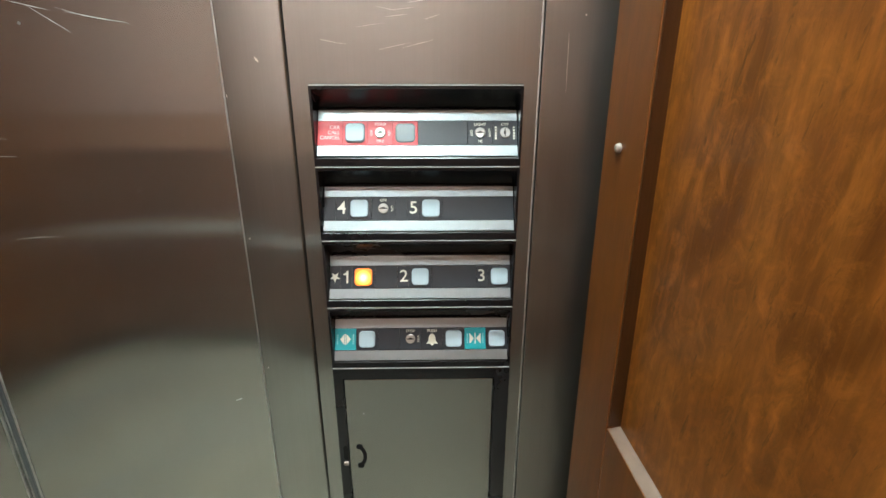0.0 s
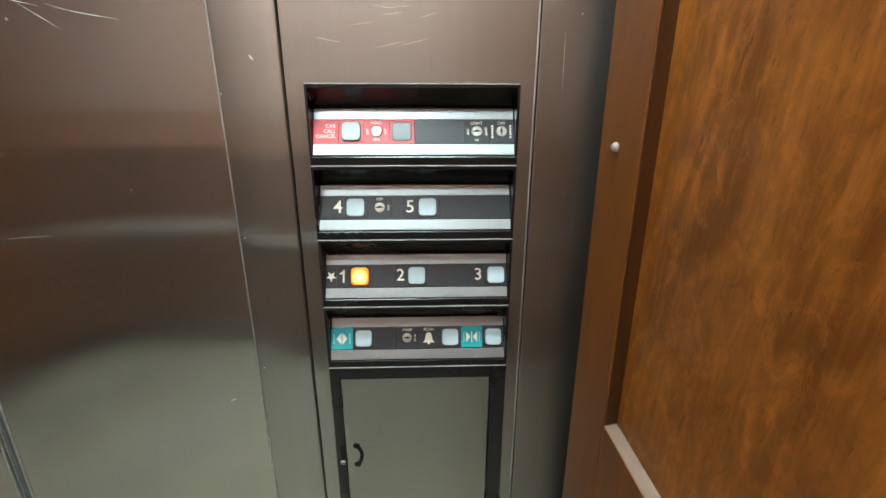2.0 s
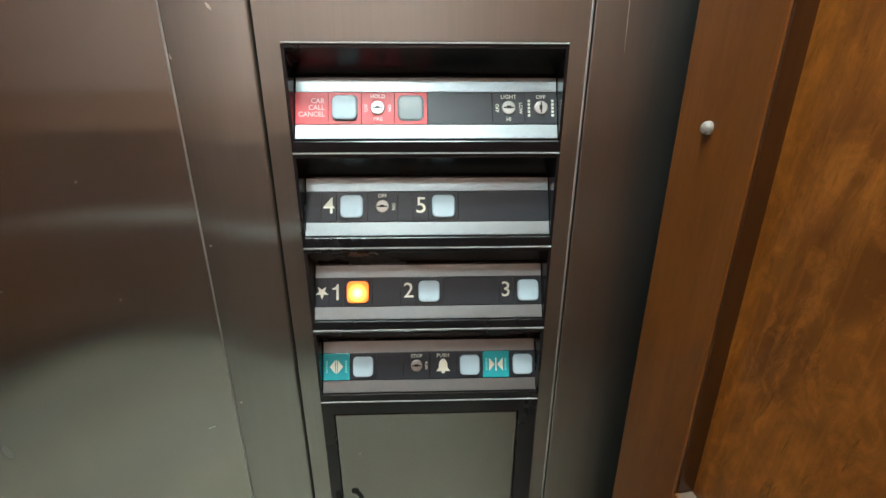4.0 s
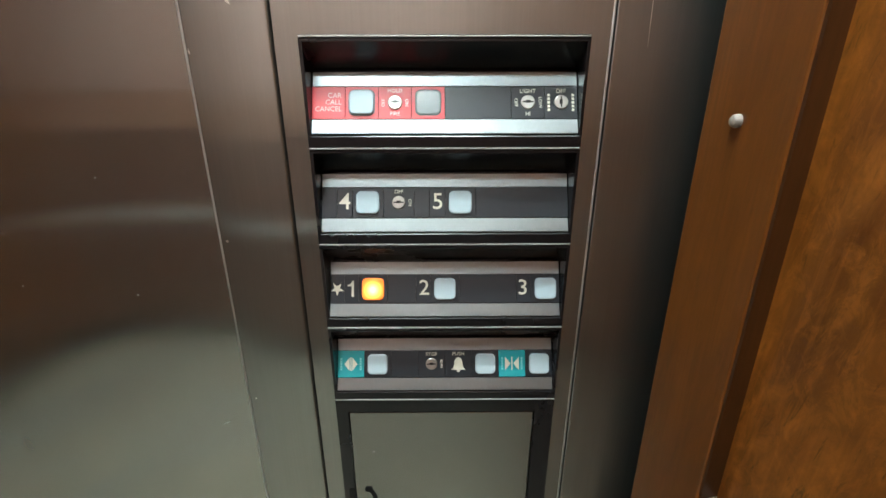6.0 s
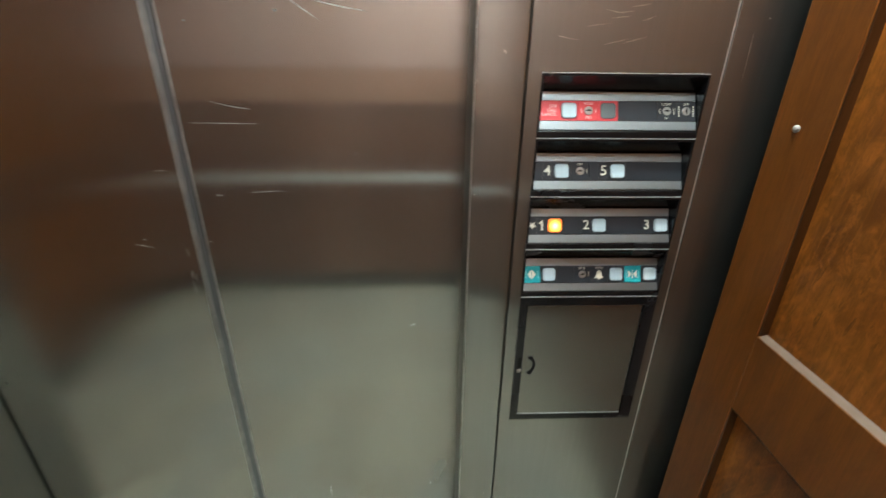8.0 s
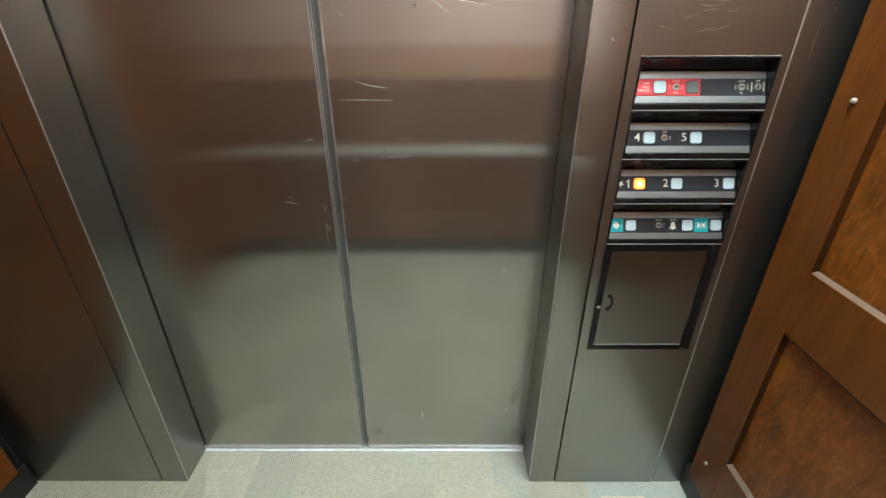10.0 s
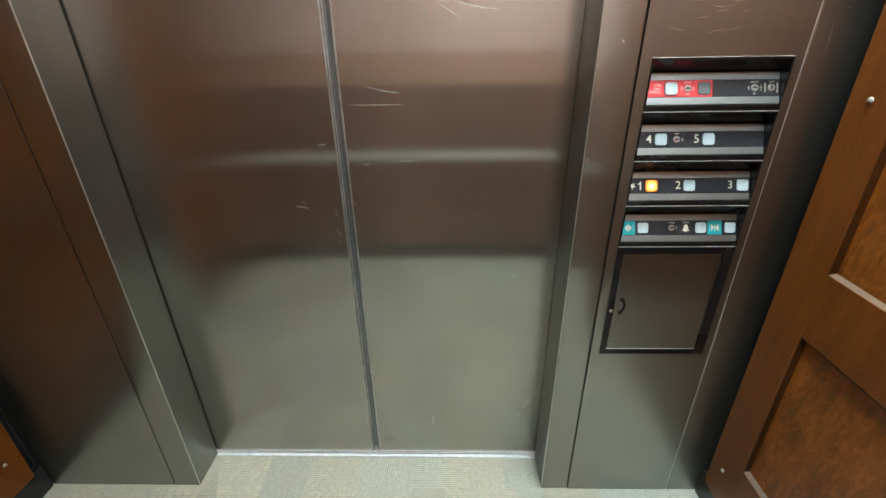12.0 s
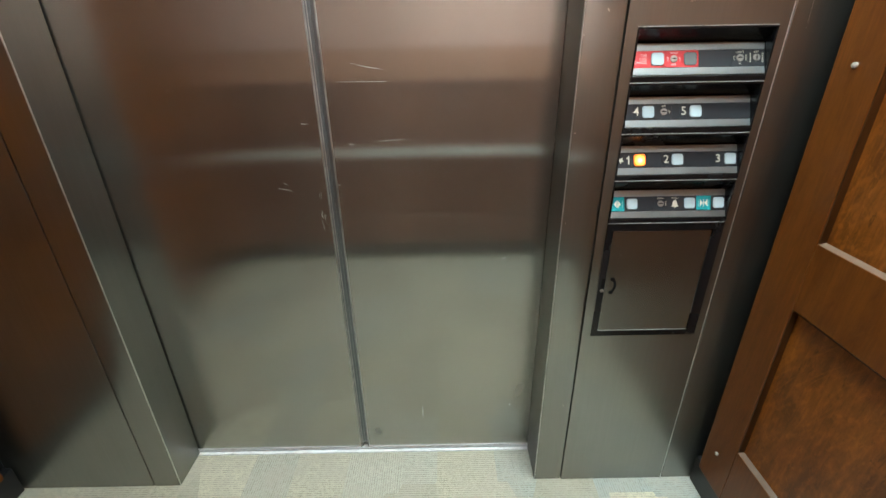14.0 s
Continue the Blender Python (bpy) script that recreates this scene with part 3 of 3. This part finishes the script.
def key_switch(r, m, c, turn=0.0):
    u = c * CELL
    part("key_lock", prism(disc(u, V_MID, 0.0069), 0.0009, 0.0030, m, 0.0009), BRASS, r, "round nickel key lock")
    mt = m @ Matrix.Translation((u, V_MID, 0)) @ Matrix.Rotation(radians(turn), 4, "Z")
    bm = prism(rect(0, 0, 0.0105, 0.0013), 0.0026, 0.0032, mt)
    prism(rect(0, 0.0004, 0.0045, 0.0028), 0.0026, 0.00325, mt, bm=bm)
    part("key_slot", bm, BLACKMAT, r, "dark keyhole")


def words(r, m, text, c, dv, size, mat=INK, turn=0.0, width=1.0, bold=0.0):
    return lettering("lettering", text, c * CELL, V_MID + dv, size, 0.00115, m, mat, r, turn, width, bold=bold)


# row 1: service row with red tiles
r, m = make_row(0)
tile(r, m, 0, 1, TILE_RED, "red legend tile")
for k, t in enumerate(("CAR", "CALL", "CANCEL")):
    words(r, m, t, {"CAR": 0.685, "CALL": 0.65, "CANCEL": 0.50}[t], 0.0070 - 0.0066 * k, 0.0070, INK_PINK, width=0.95)
tile(r, m, 1, 2, TILE_RED)
push_button(r, m, 1.5)
tile(r, m, 2, 3, TILE_RED)
key_switch(r, m, 2.5)
for t, du, dv, tn in (("HOLD", 0, 0.0115, 0), ("FIRE", 0, -0.0108, 0)):
    words(r, m, t, 2.5 + du, dv, 0.0052, INK_PINK, tn)
for du in (-0.35, 0.35):
    words(r, m, "OFF" if du < 0 else "ON", 2.5 + du, 0.0, 0.0046, INK_PINK, 90 if du < 0 else -90)
tile(r, m, 3, 4, TILE_RED)
part("button_collar", prism(rounded(3.5 * CELL, V_MID, 0.0252, 0.0252, 0.0055), 0.0008, 0.0014, m), TILE_BLACK, r)
part("push_button", prism(rounded(3.5 * CELL, V_MID, 0.0226, 0.0226, 0.0048), 0.0008, 0.0019, m, 0.0004), BUTTON_DARK, r, "dark flat push button in a red surround")
tile(r, m, 4, 6, TILE_BLACK)
tile(r, m, 6, 7, TILE_BLACK)
key_switch(r, m, 6.5)
words(r, m, "LIGHT", 6.5, 0.0110, 0.0056)
words(r, m, "HI", 6.5, -0.0112, 0.0052)
words(r, m, "OFF", 6.14, 0.0, 0.0048, turn=-90)
words(r, m, "LOW", 6.87, 0.0, 0.0048, turn=-90)
tile(r, m, 7, 8, TILE_BLACK)
key_switch(r, m, 7.5, 90)
words(r, m, "OFF", 7.5, 0.0110, 0.0056)
for c in (7.13, 7.86):
    bm = bmesh.new()
    for k in range(5):
        prism(rect(c * CELL, V_MID + 0.0036 * (k - 2), 0.0024, 0.0024), 0.0010, 0.0012, m, bm=bm)
    part("print_bar", bm, INK, r, "unreadable print")

# row 2: floors 4 and 5
r, m = make_row(1)
for a, b in ((0, 0.5), (0.5, 1), (1, 2), (2, 3), (3, 3.5), (3.5, 4), (4, 5), (5, 8)):
    tile(r, m, a, b, TILE_BLACK)
words(r, m, "4", 0.76, 0.0005, 0.0238, width=1.02, bold=0.0001)
push_button(r, m, 1.5)
key_switch(r, m, 2.5)
words(r, m, "OFF", 2.5, 0.0112, 0.0054)
words(r, m, "ON", 2.86, 0.0, 0.0048, turn=-90)
words(r, m, "5", 3.77, 0.0005, 0.0238, width=1.02, bold=0.0001)
push_button(r, m, 4.5)
for c in (0.78, 3.79):
    for k in range(3):
        part("braille_dot", prism(disc((c + 0.09 * k) * CELL - 0.002, V_MID - 0.0125 + 0.0015 * (k % 2), 0.0005, 8), 0.0009, 0.0014, m), TILE_BLACK, r)

# row 3: star and floors 1 to 3
r, m = make_row(2)
for a, b in ((0, 0.5), (0.5, 1), (1, 2), (2, 3), (3, 3.5), (3.5, 4.5), (4.5, 6.5), (6.5, 7), (7, 8)):
    tile(r, m, a, b, TILE_BLACK)
pts = []
for k in range(10):
    a = radians(-90 + 36 * k)
    q = 0.0078 if k % 2 == 0 else 0.0032
    pts.append((0.25 * CELL + q * math.cos(a), V_MID + q * math.sin(a)))
star = bmesh.new()
mid = star.verts.new(m @ Vector((0.25 * CELL, V_MID, 0.0013)))
rim = [star.verts.new(m @ Vector((u, v, 0.0012))) for u, v in pts]
for k in range(10):
    star.faces.new((mid, rim[k], rim[(k + 1) % 10]))
part("star", star, INK, r, "cream star sign")
one = [(-0.0048, 0.0046), (-0.0048, 0.0030), (-0.0004, 0.0030), (-0.0004, -0.0086), (0.0022, -0.0086), (0.0022, 0.0090), (0.0003, 0.0090), (-0.0008, 0.0066), (-0.0025, 0.0052)]
part("lettering", prism([(0.76 * CELL + u, V_MID + v) for u, v in one], 0.0010, 0.00122, m), INK, r)
for t, c in (("2", 3.28), ("3", 6.72)):
    words(r, m, t, c, 0.0005, 0.0238, width=1.02, bold=0.0001)
push_button(r, m, 1.5, LIT, "lit amber push button")
push_button(r, m, 4.0)
push_button(r, m, 7.5)

# row 4: door and alarm buttons
r, m = make_row(3)
for a, b, mt in ((0, 1, TILE_TEAL), (1, 2, TILE_BLACK), (2, 3, TILE_BLACK), (3, 4, TILE_BLACK), (4, 5, TILE_BLACK), (5, 6, TILE_BLACK), (6, 7, TILE_TEAL), (7, 8, TILE_BLACK)):
    tile(r, m, a, b, mt, "teal legend tile" if mt is TILE_TEAL else "")
for c in (1.5, 5.5, 7.5):
    push_button(r, m, c)
key_switch(r, m, 3.5)
words(r, m, "STOP", 3.5, 0.0112, 0.0058)
words(r, m, "RUN", 3.86, 0.0, 0.0046, turn=-90)
words(r, m, "PUSH", 4.5, 0.0115, 0.0062)


def sign(c, shapes, label):
    bm = bmesh.new()
    for shape in shapes:
        prism([(c * CELL + u, V_MID + v) for u, v in shape], 0.0010, 0.00122, m, bm=bm)
    part("sign", bm, INK, r, label)


H = 0.0078
sign(0.5, ([(-0.0016, -H), (-0.0016, H), (-0.0078, 0)], [(0.0016, -H), (0.0078, 0), (0.0016, H)], rect(0, 0, 0.0014, 2 * H)), "cream door-open arrows")
sign(6.5, ([(-0.0082, -H), (-0.0016, 0), (-0.0082, H)], [(0.0082, -H), (0.0082, H), (0.0016, 0)], rect(0, 0, 0.0014, 2 * H)), "cream door-close arrows")
bell = [(-0.0085, -0.0072), (-0.0055, -0.0035), (-0.0046, 0.003), (-0.0030, 0.006), (-0.0012, 0.0073), (0.0012, 0.0073), (0.0030, 0.006), (0.0046, 0.003), (0.0055, -0.0035), (0.0085, -0.0072)]
sign(4.5, (bell, disc(0, -0.0078, 0.0022, 10)), "cream bell sign")
for c in (0.5, 6.5):
    for du in (-0.36, 0.36):
        bm = bmesh.new()
        for k in range(5):
            prism(rect((c + du) * CELL, V_MID + 0.0030 * (k - 2), 0.0022, 0.0021), 0.0010, 0.0012, m, bm=bm)
        part("print_bar", bm, TEAL_INK, r, "unreadable print")

# ---- emergency phone cabinet under the buttons ----
phone = thing("phone_cabinet", (0.77, 0.0, 0.5315), "closed steel emergency phone cabinet in a black frame", "phone cabinet")
PB, PT = 0.5315, 0.8365
part("frame", ring(RIM[0] + 0.0004, RIM[1] - 0.0004, PB + 0.0004, PT, 0.6545, 0.8795, 0.5475, 0.8185, -0.002, 0.03), BLACK, phone, "black moulded frame")
part("trim_line", box(RIM[0] + 0.0008, RIM[1] - 0.0008, -0.0028, 0.002, PT - 0.0006, PT + 0.0008, 0.0005), TRIM, phone, "thin bright trim line")
part("backing", box(0.6548, 0.8792, 0.006, 0.03, 0.5478, 0.8182), BLACKMAT, phone)
# highlight on the door's lower edge, drawn as a bright strip
part("foot_highlight", box(0.6562, 0.8778, -0.0024, 0.003, 0.5477, 0.5489, 0.0004), TRIM, phone, "painted highlight along the cabinet door's lower edge")
pdoor = part("cabinet_door", box(0.6560, 0.8780, -0.0015, 0.004, 0.5490, 0.8170, 0.0008), STEEL_PHONE, phone, "brushed steel door")
FRONT = Matrix(((1, 0, 0, 0), (0, 0, -1, 0), (0, 1, 0, 0), (0, 0, 0, 1)))
hand = bmesh.new()
arc = []
for k in range(9):
    a = radians(62 - 124 * k / 8)
    arc.append((0.0165 * math.cos(a) + 0.6665, 0.0225 * math.sin(a) + 0.677))
for k in range(8, -1, -1):
    a = radians(62 - 124 * k / 8)
    arc.append((0.0108 * math.cos(a) + 0.6665, 0.0160 * math.sin(a) + 0.677))
for k in range(8):
    prism([arc[k], arc[k + 1], arc[16 - k], arc[17 - k]], 0.0014, 0.0021, FRONT, bm=hand)
prism(rounded(0.6722, 0.6950, 0.0095, 0.0085, 0.0025), 0.0014, 0.0022, FRONT, bm=hand)
prism(rounded(0.6726, 0.6590, 0.0100, 0.0085, 0.0025), 0.0014, 0.0022, FRONT, bm=hand)
part("handset_sign", hand, BLACKMAT, pdoor, "black telephone handset sign")
part("rivet", prism(disc(0.682, 0.757, 0.0011, 10), 0.0012, 0.0021, FRONT), CAP, pdoor)
part("latch_recess", prism(rounded(0.6505, 0.684, 0.0075, 0.026, 0.003), 0.0016, 0.0024, FRONT), BLACKMAT, phone, "dark finger notch")
part("latch", prism(rounded(0.6500, 0.664, 0.0085, 0.0075, 0.003), 0.0016, 0.0050, FRONT, 0.0015), CAP, phone, "worn pale latch nub")

# ---- scratches and dents in the steel ----


def scratch(parent, x0, z0, x1, z1, y, width=0.0009, sag=0.0, mat=None):
    bm = bmesh.new()
    n = 8
    lo, hi = [], []
    d = Vector((x1 - x0, 0, z1 - z0)).normalized()
    s = Vector((-d.z, 0, d.x))
    for k in range(n + 1):
        f = k / n
        c = Vector((x0 + (x1 - x0) * f, y - 0.00035, z0 + (z1 - z0) * f + sag * math.sin(math.pi * f)))
        h = width * 0.38 * math.sin(math.pi * (0.06 + 0.88 * f)) * random.uniform(0.6, 1.2)
        lo.append(bm.verts.new(c - s * h))
        hi.append(bm.verts.new(c + s * h))
    for k in range(n):
        bm.faces.new((lo[k], lo[k + 1], hi[k + 1], hi[k]))
    part("scratch", bm, mat or (SCRATCH if y > 0.1 else SCUFF), parent, "light scratch")


for x0, z0, x1, z1, w, sag in ((0.079, 1.171, 0.150, 1.158, 0.0012, -0.002), (0.035, 1.1335, 0.158, 1.1325, 0.0009, 0), (0.119, 1.002, 0.193, 1.006, 0.0007, 0.001),
                               (0.055, 0.998, 0.07, 0.996, 0.0010, 0), (0.267, 1.336, 0.36, 1.318, 0.0010, -0.003), (0.20, 1.345, 0.26, 1.332, 0.0012, 0), (0.20, 0.14, 0.20, 0.18, 0.0010, 0)):
    scratch(door_right, x0, z0, x1, z1, DOOR_Y, w, sag)
for x0, z0, x1, z1, w, sag in ((-0.125, 0.893, -0.09, 0.886, 0.0014, 0.001), (-0.11, 0.905, -0.10, 0.903, 0.001, 0), (-0.05, 1.045, -0.03, 1.045, 0.001, 0)):
    scratch(door_left, x0, z0, x1, z1, DOOR_Y, w, sag)
for x0, z0, x1, z1, w in ((0.727, 1.268, 0.765, 1.276, 0.0011), (0.672, 1.276, 0.69, 1.274, 0.0010), (0.735, 1.303, 0.762, 1.306, 0.0016), (0.740, 1.310, 0.77, 1.313, 0.0012)):
    scratch(panel, x0, z0, x1, z1, -0.0005, 0.6 * w)

for x0, z0, x1, z1, w in ((0.229, 1.338, 0.282, 1.304, 0.0012), (0.277, 1.331, 0.365, 1.316, 0.0011), (0.471, 0.19, 0.472, 0.176, 0.0012), (0.425, 0.692, 0.438, 0.697, 0.0016), (0.017, 0.90, 0.03, 0.899, 0.001)):
    scratch(door_right, x0, z0, x1, z1, DOOR_Y, w)
for k in range(14):
    z = 0.775 + 0.10 * random.random()
    x = -0.020 - 0.010 * random.random()
    scratch(door_left, x, z, x + random.uniform(-0.003, 0.003), z + random.uniform(0.006, 0.016), DOOR_Y, 0.0010, mat=SCUFF)
for x0, z0, x1, z1, w in ((0.726, 1.314, 0.752, 1.309, 0.0012), (0.700, 1.292, 0.735, 1.297, 0.0008), (0.755, 1.270, 0.792, 1.279, 0.0014), (0.780, 1.300, 0.80, 1.306, 0.0010), (0.762, 1.318, 0.79, 1.322, 0.0014), (0.659, 1.279, 0.676, 1.276, 0.0014)):
    scratch(panel, x0, z0, x1, z1, -0.0005, 0.6 * w)
scratch(jamb_r, 0.5795, 1.260, 0.584, 1.254, 0.0, 0.004)
scratch(jamb_r, 0.5405, 1.219, 0.5415, 1.214, 0.0, 0.002)
scratch(corner_r, 0.9525, 1.286, 0.954, 1.22, 0.0, 0.0009)


def speck(parent, x, z, y, r):
    part("dent", prism(disc(x, z, r, 8), -y, -y + 0.0003, FRONT), SCUFF, parent, "small bright dent")


for x, z, r in ((0.061, 1.299, 0.0016), (0.345, 0.916, 0.0010), (0.19, 0.93, 0.0008), (0.33, 1.08, 0.0008), (0.213, 1.316, 0.0022), (0.41, 0.60, 0.0009)):
    speck(door_right, x, z, DOOR_Y, r)
for x, z, r in ((-0.21, 0.95, 0.0008), (-0.33, 1.12, 0.0009), (-0.08, 0.62, 0.0009), (-0.27, 0.52, 0.0007)):
    speck(door_left, x, z, DOOR_Y, r)
for x, z, r in ((0.545, 1.036, 0.0014), (0.546, 0.838, 0.0010), (0.595, 0.297, 0.0008)):
    speck(jamb_r, x, z, 0.0, r)
speck(corner_r, 0.971, 1.306, 0.0, 0.0010)

# ---- landing beyond the doors ----
hall = thing("hall_floor", (0, 1.0, -0.01), "orange and ochre tiled landing floor with green strips", "floor", kind="structure")
for y0, y1, mat, nm in ((0.26, 0.48, ORANGE, "floor_tile"), (0.484, 0.55, GREEN, "floor_strip"), (0.554, 1.10, OCHRE, "floor_tile"), (1.104, 1.16, GREEN, "floor_strip"), (1.164, 1.30, ORANGE, "floor_tile")):
    part(nm, box(-1.6, 1.6, y0, y1, -0.03, 0.0, 0.001), mat, hall)
lsill = thing("landing_sill", (0, 0.22, -0.01), "pale grooved landing sill", "sill", kind="structure")
for y0, y1 in ((0.195, 0.212), (0.216, 0.233), (0.237, 0.256)):
    part("sill_rib", box(-0.60, 0.60, y0, y1, -0.03, 0.0, 0.001), SILL, lsill)
tagged(part("hall_wall", box(-1.6, 1.6, 1.302, 1.36, 0.0, 2.4), CREAM), "cream painted landing wall", "wall", kind="structure")
